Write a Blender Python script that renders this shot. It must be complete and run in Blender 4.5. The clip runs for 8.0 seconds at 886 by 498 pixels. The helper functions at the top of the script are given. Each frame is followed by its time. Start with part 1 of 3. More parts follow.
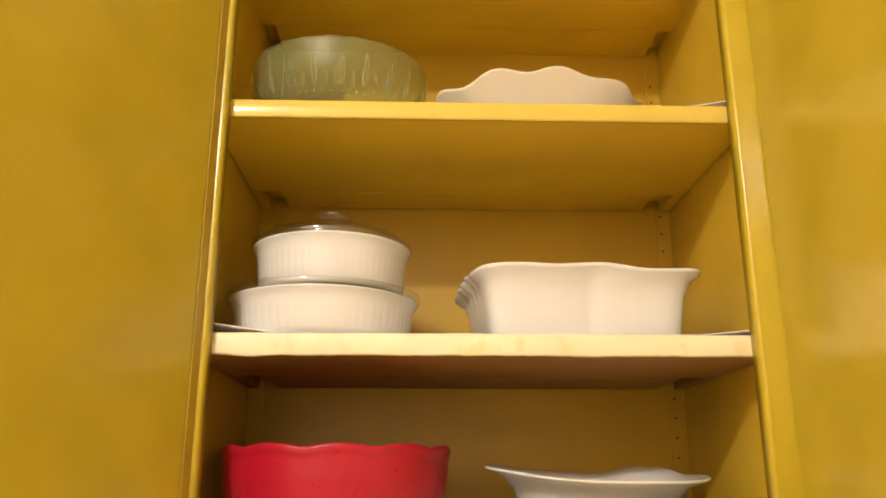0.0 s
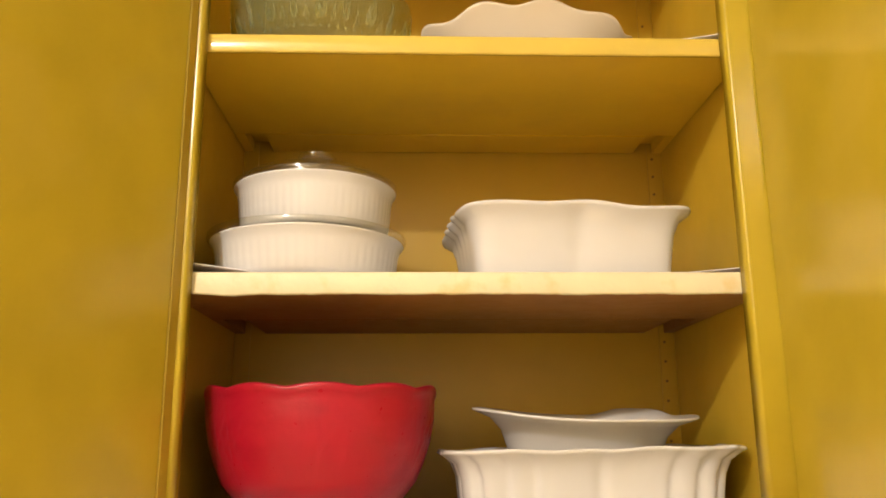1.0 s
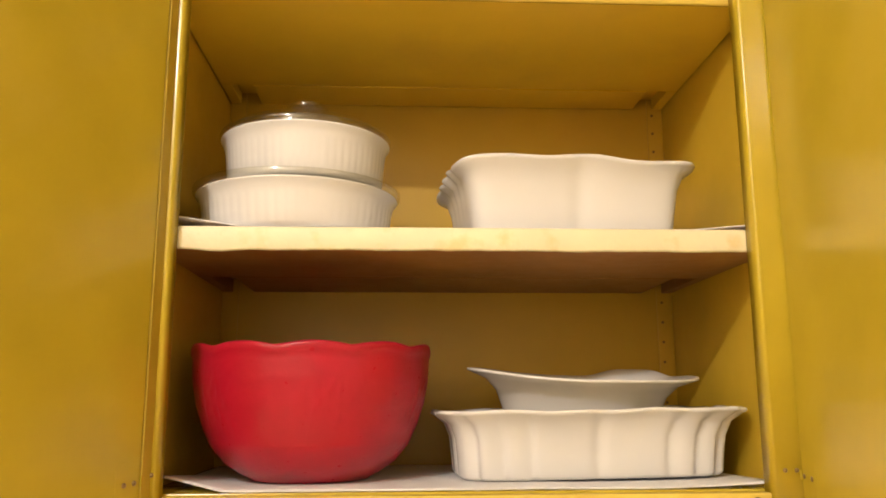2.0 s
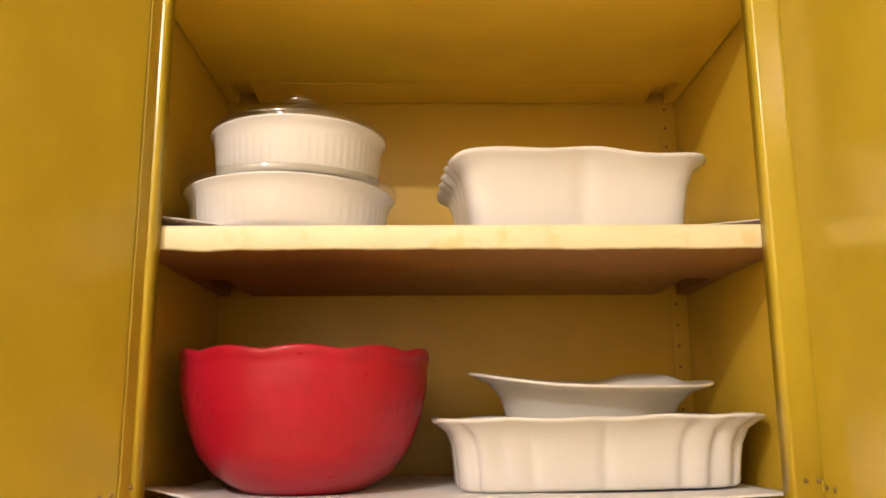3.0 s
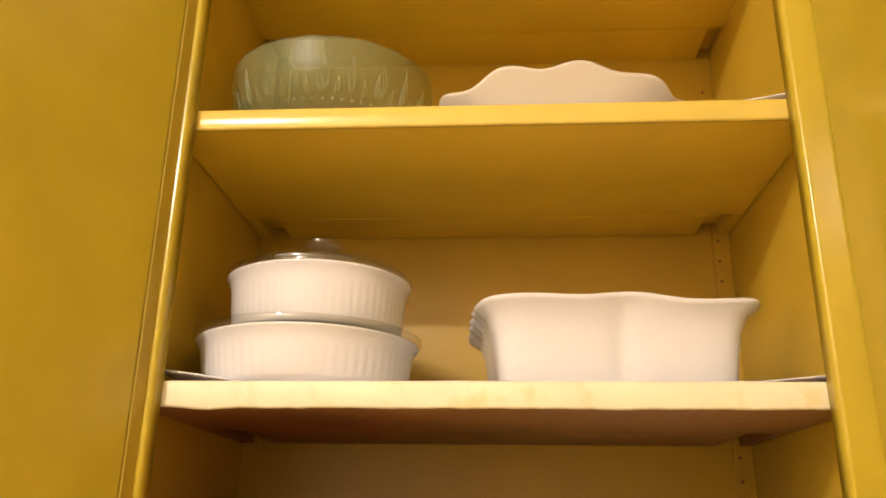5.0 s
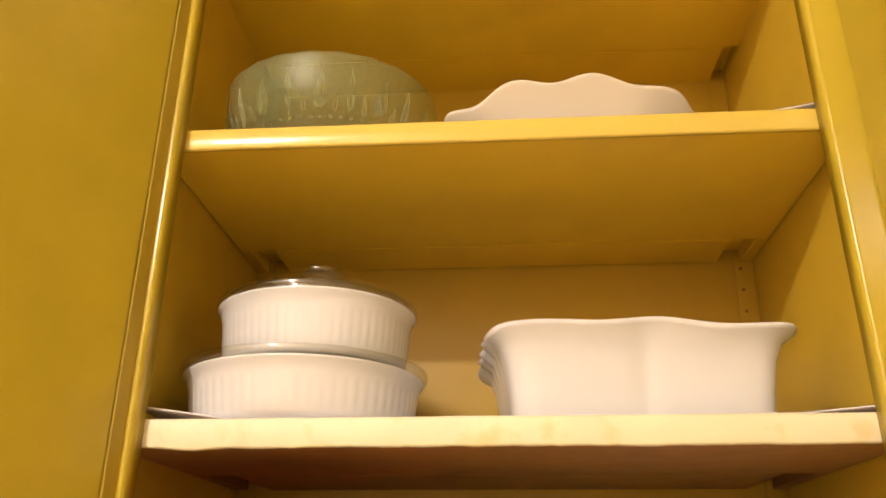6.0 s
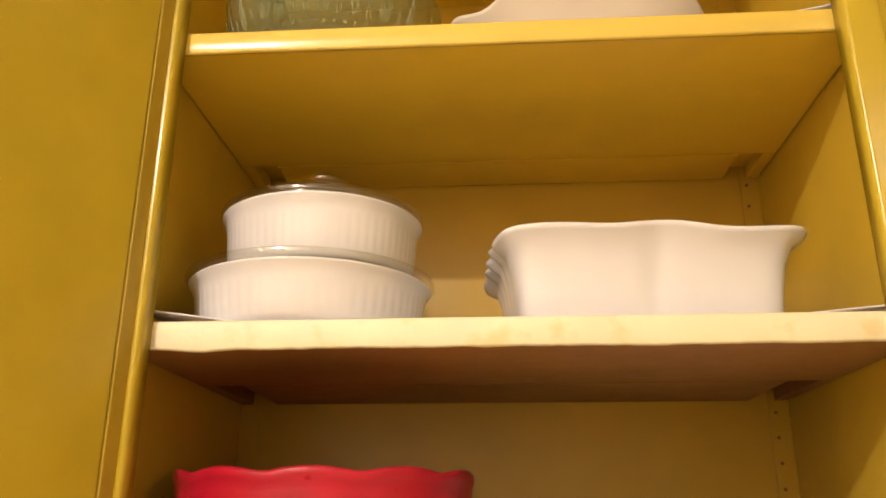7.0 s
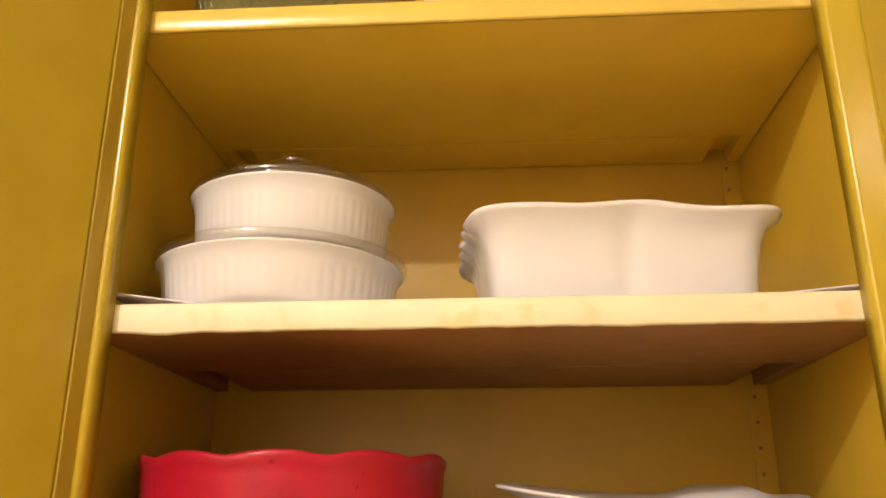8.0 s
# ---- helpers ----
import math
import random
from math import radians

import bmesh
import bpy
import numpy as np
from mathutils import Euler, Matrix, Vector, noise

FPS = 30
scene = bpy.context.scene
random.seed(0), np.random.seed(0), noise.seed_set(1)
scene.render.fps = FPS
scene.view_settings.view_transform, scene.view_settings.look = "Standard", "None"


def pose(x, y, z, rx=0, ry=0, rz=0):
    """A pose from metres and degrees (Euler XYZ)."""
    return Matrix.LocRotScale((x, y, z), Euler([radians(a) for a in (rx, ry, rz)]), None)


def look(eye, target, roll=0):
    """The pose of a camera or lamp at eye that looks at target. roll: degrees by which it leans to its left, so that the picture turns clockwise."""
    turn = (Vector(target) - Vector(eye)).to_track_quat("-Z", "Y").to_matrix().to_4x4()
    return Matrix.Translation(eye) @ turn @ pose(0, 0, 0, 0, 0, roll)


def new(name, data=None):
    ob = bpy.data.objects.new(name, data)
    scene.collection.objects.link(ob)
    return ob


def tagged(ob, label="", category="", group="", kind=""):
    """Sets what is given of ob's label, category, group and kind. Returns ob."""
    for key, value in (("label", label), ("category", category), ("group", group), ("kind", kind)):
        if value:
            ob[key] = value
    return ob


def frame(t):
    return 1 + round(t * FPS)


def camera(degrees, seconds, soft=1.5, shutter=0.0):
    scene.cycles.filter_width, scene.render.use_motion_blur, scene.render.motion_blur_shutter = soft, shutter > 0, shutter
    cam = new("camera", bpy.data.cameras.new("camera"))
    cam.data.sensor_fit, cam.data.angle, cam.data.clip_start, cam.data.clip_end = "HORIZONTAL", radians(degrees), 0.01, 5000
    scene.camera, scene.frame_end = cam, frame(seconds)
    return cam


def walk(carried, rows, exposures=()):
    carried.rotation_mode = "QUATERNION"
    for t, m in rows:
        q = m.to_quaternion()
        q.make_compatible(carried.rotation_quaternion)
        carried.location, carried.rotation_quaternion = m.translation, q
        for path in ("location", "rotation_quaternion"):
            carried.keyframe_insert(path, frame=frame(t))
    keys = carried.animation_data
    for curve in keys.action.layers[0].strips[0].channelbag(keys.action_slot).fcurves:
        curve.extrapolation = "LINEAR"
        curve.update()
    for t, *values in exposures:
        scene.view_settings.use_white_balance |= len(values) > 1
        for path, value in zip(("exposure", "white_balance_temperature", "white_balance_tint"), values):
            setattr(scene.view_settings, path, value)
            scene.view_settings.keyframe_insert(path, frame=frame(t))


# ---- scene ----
cam = camera(57.5, 8.0, soft=1.7)
PATH = [
    (0, (-0.078, -0.907, 1.538), (-0.017, 1.014, 2.092), -0.0),
    (0.5, (-0.069, -0.894, 1.528), (0.004, 1.039, 2.033), -0.1),
    (1, (-0.063, -0.882, 1.517), (0.006, 1.063, 1.978), -0.4),
    (1.5, (-0.058, -0.868, 1.511), (0.005, 1.082, 1.951), 0.0),
    (2, (-0.071, -0.848, 1.515), (0.029, 1.114, 1.888), -0.2),
    (2.2, (-0.069, -0.845, 1.52), (0.025, 1.12, 1.879), -0.3),
    (3.3, (-0.031, -0.789, 1.512), (-0.017, 1.171, 1.913), 0.1),
    (3.5, (-0.03, -0.783, 1.531), (-0.03, 1.181, 1.908), 0.6),
    (4, (-0.023, -0.759, 1.54), (-0.034, 1.189, 1.994), 1.0),
    (4.5, (-0.02, -0.747, 1.543), (-0.04, 1.153, 2.167), 1.8),
    (4.7, (0.01, -0.753, 1.558), (-0.094, 1.138, 2.202), 1.7),
    (5.8, (0.003, -0.694, 1.578), (-0.142, 1.169, 2.292), 0.2),
    (6, (0.003, -0.682, 1.569), (-0.14, 1.16, 2.335), 0.3),
    (6.5, (0.003, -0.681, 1.57), (-0.096, 1.159, 2.349), -0.2),
    (6.8, (-0.001, -0.683, 1.566), (-0.102, 1.194, 2.247), -0.2),
    (7, (-0.011, -0.662, 1.536), (-0.143, 1.228, 2.177), 0.1),
    (7.5, (-0.011, -0.655, 1.535), (-0.181, 1.233, 2.171), 0.6),
    (8, (0.009, -0.645, 1.53), (-0.107, 1.251, 2.154), -0.2),
]
walk(cam, [(t, look(eye, target, roll)) for t, eye, target, roll in PATH],
     exposures=[(0.0, 0.0, 6500, 6.0), (2.2, 0.0, 6500, 7.0), (3.5, 0.0, 6500, 12.5), (5.8, 0.05, 6500, 12.0), (8.0, 0.0, 6500, 13.5)])

# ---- world and light ----
world = bpy.data.worlds.new("world")
scene.world = world
world.use_nodes = True
world.node_tree.nodes["Background"].inputs["Color"].default_value = (1.0, 0.85, 0.65, 1)
world.node_tree.nodes["Background"].inputs["Strength"].default_value = 0.02
lamp_data = bpy.data.lights.new("ceiling_bulb", "POINT")
lamp_data.energy, lamp_data.color, lamp_data.shadow_soft_size = 61.5, (1.0, 0.925, 0.89), 0.025
lamp = new("ceiling_bulb", lamp_data)
lamp.location = (-0.76, -1.60, 2.57)


# ---- materials ----
def material(name, color, rough=0.4, vary=0.12, scale=6.0, fine=120.0, bump=0.05, metal=0.0,
             transmission=0.0, stain=None, stain_scale=3.0, stain_amount=0.5, coat=0.0, ior=1.45):
    m = bpy.data.materials.new(name)
    m.use_nodes = True
    t = m.node_tree
    b = t.nodes["Principled BSDF"]
    b.inputs["Roughness"].default_value, b.inputs["Metallic"].default_value = rough, metal
    b.inputs["Transmission Weight"].default_value, b.inputs["IOR"].default_value = transmission, ior
    b.inputs["Coat Weight"].default_value = coat
    b.inputs["Coat Roughness"].default_value = 0.12
    co = t.nodes.new("ShaderNodeTexCoord")
    def noise_node(s, detail=4.0):
        n = t.nodes.new("ShaderNodeTexNoise")
        n.inputs["Scale"].default_value, n.inputs["Detail"].default_value = s, detail
        t.links.new(co.outputs["Object"], n.inputs["Vector"])
        return n
    large, small = noise_node(scale), noise_node(fine, 2.0)
    ramp = t.nodes.new("ShaderNodeMapRange")
    ramp.inputs["From Min"].default_value, ramp.inputs["From Max"].default_value = 0.3, 0.7
    ramp.inputs["To Min"].default_value, ramp.inputs["To Max"].default_value = 1 - vary, 1 + vary
    t.links.new(large.outputs["Fac"], ramp.inputs["Value"])
    mul = t.nodes.new("ShaderNodeVectorMath")
    mul.operation = "SCALE"
    mul.inputs[0].default_value = color
    t.links.new(ramp.outputs["Result"], mul.inputs["Scale"])
    source = mul.outputs["Vector"]
    if stain:
        spots = noise_node(stain_scale, 6.0)
        cut = t.nodes.new("ShaderNodeMapRange")
        cut.inputs["From Min"].default_value, cut.inputs["From Max"].default_value = 0.56, 0.70
        cut.inputs["To Max"].default_value = stain_amount
        t.links.new(spots.outputs["Fac"], cut.inputs["Value"])
        mix = t.nodes.new("ShaderNodeMix")
        mix.data_type = "RGBA"
        t.links.new(cut.outputs["Result"], mix.inputs["Factor"])
        t.links.new(source, mix.inputs["A"])
        mix.inputs["B"].default_value = (*stain, 1)
        source = mix.outputs["Result"]
    t.links.new(source, b.inputs["Base Color"])
    rr = t.nodes.new("ShaderNodeMapRange")
    rr.inputs["To Min"].default_value, rr.inputs["To Max"].default_value = rough * 0.8, min(1.0, rough * 1.2)
    t.links.new(small.outputs["Fac"], rr.inputs["Value"])
    t.links.new(rr.outputs["Result"], b.inputs["Roughness"])
    if bump:
        bp = t.nodes.new("ShaderNodeBump")
        bp.inputs["Strength"].default_value, bp.inputs["Distance"].default_value = bump, 0.004
        t.links.new(small.outputs["Fac"], bp.inputs["Height"])
        t.links.new(bp.outputs["Normal"], b.inputs["Normal"])
    return m


PAINT = material("yellow_gloss_paint", (0.470, 0.348, 0.026), 0.20, 0.06, 11.0, 55.0, 0.012,
                 stain=(0.52, 0.38, 0.05), stain_scale=7.0, stain_amount=0.35)
# hinge strip colour: slightly darker and duller than the gloss paint
STRIP_PAINT = material("dull_yellow_paint", (0.44, 0.315, 0.028), 0.55, 0.08, 9.0, 60.0, 0.02)
SIDE = material("yellow_side_paint", (0.60, 0.398, 0.032), 0.34, 0.10, 7.0, 55.0, 0.02,
                stain=(0.50, 0.33, 0.035), stain_scale=6.0, stain_amount=0.4)
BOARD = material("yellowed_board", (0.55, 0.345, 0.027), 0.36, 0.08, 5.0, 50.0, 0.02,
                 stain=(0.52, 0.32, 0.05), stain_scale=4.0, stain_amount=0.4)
# yellow paint lightened to stand in for bounce light on the undersides
LIT_PAINT = material("bounce_lit_yellow_paint", (0.80, 0.545, 0.040), 0.32, 0.08, 5.0, 50.0, 0.02,
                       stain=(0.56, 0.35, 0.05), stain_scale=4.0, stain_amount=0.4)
HARDBOARD = material("brown_hardboard", (0.32, 0.155, 0.045), 0.5, 0.16, 5.0, 60.0, 0.04,
                     stain=(0.22, 0.11, 0.03), stain_scale=5.0, stain_amount=0.5)
EDGE = material("pale_yellow_edge_paint", (0.64, 0.465, 0.085), 0.17, 0.06, 9.0, 60.0, 0.02)
CREAM = material("worn_cream_paint", (0.77, 0.69, 0.46), 0.5, 0.06, 14.0, 110.0, 0.12,
                 stain=(0.70, 0.54, 0.22), stain_scale=30.0, stain_amount=0.6)
PAPER = material("white_liner_paper", (0.90, 0.88, 0.90), 0.6, 0.04, 8.0, 200.0, 0.03)
def let_light_through(m, share):
    """Paper glows a little on its shaded side."""
    t = m.node_tree
    b, out = t.nodes["Principled BSDF"], t.nodes["Material Output"]
    thin, mix = t.nodes.new("ShaderNodeBsdfTranslucent"), t.nodes.new("ShaderNodeMixShader")
    thin.inputs["Color"].default_value = (0.88, 0.85, 0.80, 1)
    mix.inputs[0].default_value = share
    t.links.new(b.outputs["BSDF"], mix.inputs[1])
    t.links.new(thin.outputs["BSDF"], mix.inputs[2])
    t.links.new(mix.outputs["Shader"], out.inputs["Surface"])


let_light_through(PAPER, 0.22)
WHITE = material("white_glazed_ceramic", (0.71, 0.695, 0.685), 0.15, 0.02, 10.0, 40.0, 0.02)
CREAMWARE = material("warm_white_glazed_ceramic", (0.66, 0.58, 0.46), 0.42, 0.01, 10.0, 40.0, 0.0)
RED = material("red_glazed_ceramic", (0.37, 0.006, 0.023), 0.30, 0.10, 8.0, 120.0, 0.08,
               stain=(0.30, 0.007, 0.021), stain_scale=14.0, stain_amount=0.5)


def thin_glass(name, tint, frost=None, amount=0.0, bump=0.0, rough=0.11, low=0.10, high=0.38):
    """Glass that lets light straight through, with a Fresnel gloss and, if pressed, a frosted share."""
    m = bpy.data.materials.new(name)
    m.use_nodes = True
    t = m.node_tree
    t.nodes.remove(t.nodes["Principled BSDF"])
    clear, gloss, fres, mix = (t.nodes.new("ShaderNode" + k) for k in ("BsdfTransparent", "BsdfGlossy", "LayerWeight", "MixShader"))
    clear.inputs["Color"].default_value = (*tint, 1)
    gloss.inputs["Roughness"].default_value = rough
    fres.inputs["Blend"].default_value = 0.5
    rise, sheen = t.nodes.new("ShaderNodeMath"), t.nodes.new("ShaderNodeMapRange")
    rise.operation = "POWER"
    rise.inputs[1].default_value = 4.0
    sheen.inputs["To Min"].default_value, sheen.inputs["To Max"].default_value = low, high
    t.links.new(fres.outputs["Facing"], rise.inputs[0])
    t.links.new(rise.outputs["Value"], sheen.inputs["Value"])
    t.links.new(sheen.outputs["Result"], mix.inputs[0])
    last = clear.outputs["BSDF"]
    if frost:
        body, share = t.nodes.new("ShaderNodeBsdfPrincipled"), t.nodes.new("ShaderNodeMixShader")
        body.inputs["Roughness"].default_value = 0.35
        body.inputs["Base Color"].default_value = (*frost, 1)
        body.inputs["Subsurface Weight"].default_value = 0.0
        tex = t.nodes.new("ShaderNodeTexNoise")
        tex.inputs["Scale"].default_value = 260.0
        co = t.nodes.new("ShaderNodeTexCoord")
        t.links.new(co.outputs["Object"], tex.inputs["Vector"])
        rng_node = t.nodes.new("ShaderNodeMapRange")
        rng_node.inputs["To Min"].default_value, rng_node.inputs["To Max"].default_value = 0.0, amount * 2.0
        t.links.new(tex.outputs["Fac"], rng_node.inputs["Value"])
        t.links.new(rng_node.outputs["Result"], share.inputs[0])
        bp = t.nodes.new("ShaderNodeBump")
        bp.inputs["Strength"].default_value, bp.inputs["Distance"].default_value = bump, 0.003
        t.links.new(tex.outputs["Fac"], bp.inputs["Height"])
        t.links.new(bp.outputs["Normal"], body.inputs["Normal"])
        t.links.new(bp.outputs["Normal"], gloss.inputs["Normal"])
        t.links.new(last, share.inputs[1])
        t.links.new(body.outputs["BSDF"], share.inputs[2])
        last = share.outputs["Shader"]
    t.links.new(last, mix.inputs[1])
    t.links.new(gloss.outputs["BSDF"], mix.inputs[2])
    t.links.new(mix.outputs["Shader"], t.nodes["Material Output"].inputs["Surface"])
    return m


GLASS = thin_glass("clear_glass", (0.97, 0.97, 0.94))
GREEN_GLASS = thin_glass("pale_green_pressed_glass", (0.90, 0.93, 0.72), (0.55, 0.59, 0.30), 0.15, 0.25, 0.32, 0.015, 0.22)
RELIEF_GLASS = thin_glass("raised_pressed_glass", (0.92, 0.95, 0.82), (0.74, 0.71, 0.42), 0.11, 0.2, 0.2, 0.03, 0.3)
SCREW = material("dark_screw_metal", (0.24, 0.16, 0.06), 0.38, 0.25, 90.0, 300.0, 0.1, metal=0.5)
HOLE = material("dark_hole", (0.22, 0.13, 0.035), 0.8, 0.1, 40.0, 300.0, 0.0)
RUBBER = material("black_rubber", (0.02, 0.02, 0.02), 0.6, 0.1, 40.0, 300.0, 0.05)
# unseen room surfaces, coloured pale and warm so they bounce lamp light back
BOUNCE_WALL = material("cream_bounce_wall", (0.90, 0.79, 0.60), 0.8, 0.05, 2.0, 80.0, 0.08)
CEILING = material("pale_bounce_ceiling", (0.92, 0.86, 0.73), 0.85, 0.04, 2.0, 80.0, 0.06)
FLOOR = material("pale_bounce_floor", (0.86, 0.71, 0.49), 0.45, 0.15, 3.0, 60.0, 0.05)


# ---- building helpers ----
def part(name, bm, mat, parent=None, label="", smooth=False):
    me = bpy.data.meshes.new(name)
    bmesh.ops.recalc_face_normals(bm, faces=bm.faces)
    if smooth:
        for f in bm.faces:
            f.smooth = True
    bm.to_mesh(me)
    bm.free()
    me.materials.append(mat)
    ob = new(name, me)
    if parent:
        ob.parent = parent
    if label:
        tagged(ob, label)
    return ob


def box(x0, x1, y0, y1, z0, z1, bevel=0.0, segments=2):
    bm = bmesh.new()
    bmesh.ops.create_cube(bm, size=1)
    bmesh.ops.scale(bm, vec=(x1 - x0, y1 - y0, z1 - z0), verts=bm.verts)
    bmesh.ops.translate(bm, vec=((x0 + x1) / 2, (y0 + y1) / 2, (z0 + z1) / 2), verts=bm.verts)
    if bevel:
        bmesh.ops.bevel(bm, geom=bm.edges[:], offset=bevel, segments=segments, profile=0.5, affect="EDGES")
    return bm


def loft(rings, cap_first=True, cap_last=True, loop=False):
    bm = bmesh.new()
    rows = [[bm.verts.new(p) for p in ring] for ring in rings]
    n = len(rows[0])
    pairs = list(zip(rows, rows[1:])) + ([(rows[-1], rows[0])] if loop else [])
    for a, b in pairs:
        for i in range(n):
            j = (i + 1) % n
            bm.faces.new((a[i], a[j], b[j], b[i]))
    if cap_first and not loop:
        bm.faces.new(rows[0][::-1])
    if cap_last and not loop:
        bm.faces.new(rows[-1])
    return bm


def merge(bms):
    out = bmesh.new()
    for b in bms:
        me = bpy.data.meshes.new("piece")
        b.to_mesh(me)
        b.free()
        out.from_mesh(me)
        bpy.data.meshes.remove(me)
    return out


def circle(r, z, n=96, wave=None, cx=0.0, cy=0.0):
    """A ring of radius r at height z; wave(angle) gives a factor on r and a lift in z."""
    out = []
    for i in range(n):
        a = 2 * math.pi * i / n
        k, lift = wave(a) if wave else (1.0, 0.0)
        out.append((cx + r * k * math.cos(a), cy + r * k * math.sin(a), z + lift))
    return out


def rounded(a, b, z, n=160, power=5.0, wave=None):
    """A rounded rectangle (superellipse) ring of half sizes a, b."""
    out = []
    for i in range(n):
        t = 2 * math.pi * i / n
        c, s = math.cos(t), math.sin(t)
        r = (abs(c) ** power + abs(s) ** power) ** (-1 / power)
        k, lift = wave(t) if wave else (1.0, 0.0)
        out.append((a * r * c * k, b * r * s * k, z + lift))
    return out


def tube(points, radius, sides=6, closed=True):
    rings = []
    n = len(points)
    for i, p in enumerate(points):
        p = Vector(p)
        q = Vector(points[(i + 1) % n] if closed else points[min(i + 1, n - 1)])
        o = Vector(points[i - 1] if closed else points[max(i - 1, 0)])
        d = (q - o).normalized()
        u = d.orthogonal().normalized() if abs(d.z) > 0.95 else d.cross(Vector((0, 0, 1))).normalized()
        v = d.cross(u)
        rings.append([p + radius * (math.cos(2 * math.pi * k / sides) * u + math.sin(2 * math.pi * k / sides) * v)
                      for k in range(sides)])
    return loft(rings, loop=closed)


def sheet(x0, x1, y0, y1, height, front=None, nx=60, ny=20, thick=0.0015):
    """A thin sheet with its own thickness; height(x, y) bends it, front(x) trims its front edge."""
    bm = bmesh.new()
    grids = []
    for side in (0, 1):
        g = []
        for i in range(nx + 1):
            x = x0 + (x1 - x0) * i / nx
            yf = front(x) if front else y0
            g.append([bm.verts.new((x, yf + (y1 - yf) * j / ny, height(x, yf + (y1 - yf) * j / ny) + side * thick))
                      for j in range(ny + 1)])
        grids.append(g)
    lo, hi = grids
    for i in range(nx):
        for j in range(ny):
            bm.faces.new((lo[i][j], lo[i][j + 1], lo[i + 1][j + 1], lo[i + 1][j]))
            bm.faces.new((hi[i][j], hi[i + 1][j], hi[i + 1][j + 1], hi[i][j + 1]))
    for i in range(nx):
        bm.faces.new((lo[i][0], lo[i + 1][0], hi[i + 1][0], hi[i][0]))
        bm.faces.new((lo[i][ny], hi[i][ny], hi[i + 1][ny], lo[i + 1][ny]))
    for j in range(ny):
        bm.faces.new((lo[0][j], hi[0][j], hi[0][j + 1], lo[0][j + 1]))
        bm.faces.new((lo[nx][j], lo[nx][j + 1], hi[nx][j + 1], hi[nx][j]))
    return bm


# ---- room: unseen shell added to bounce light into the cupboard ----
ROOM = (-1.5, 1.5, -2.15, 0.358, 0.0, 2.70)


def room():
    x0, x1, y0, y1, z0, z1 = ROOM
    t = 0.1
    for name, b, mat, label in (
        ("floor", (x0 - t, x1 + t, y0 - t, y1 + t, z0 - t, z0), FLOOR, "unseen floor, pale to bounce light"),
        ("ceiling", (x0 - t, x1 + t, y0 - t, y1 + t, z1, z1 + t), CEILING, "unseen ceiling, pale to bounce light"),
        ("wall_north", (x0, x1, y1, y1 + t, z0, z1), BOUNCE_WALL, "unseen cream wall behind the cupboard"),
        ("wall_south", (x0, x1, y0 - t, y0, z0, z1), BOUNCE_WALL, "unseen cream wall added to bounce light"),
        ("wall_west", (x0 - t, x0, y0, y1, z0, z1), BOUNCE_WALL, "unseen cream wall added to bounce light"),
        ("wall_east", (x1, x1 + t, y0, y1, z0, z1), BOUNCE_WALL, "unseen cream wall added to bounce light"),
    ):
        tagged(part(name, box(*b), mat), label, name.split("_")[0], kind="structure")


room()

# ---- cupboard ----
WALL_X, BACK_Y = 0.335, 0.345          # inner faces of the sides and the back
LEFT, RIGHT = -0.3080, 0.3040          # opening between the stiles
FRAME_Y = -0.020                       # front of the face frame
Z_LOW, Z_MID, Z_TOP = 1.426, 1.700, 1.989
Z_BASE, Z_CAP = 1.385, 2.36
Z_ROOF = 2.252                         # underside of the top panel

cupboard = tagged(new("wall_cupboard"), "yellow painted wooden wall cupboard with both doors open", "cupboard")
cupboard.location = (0, 0, 0)


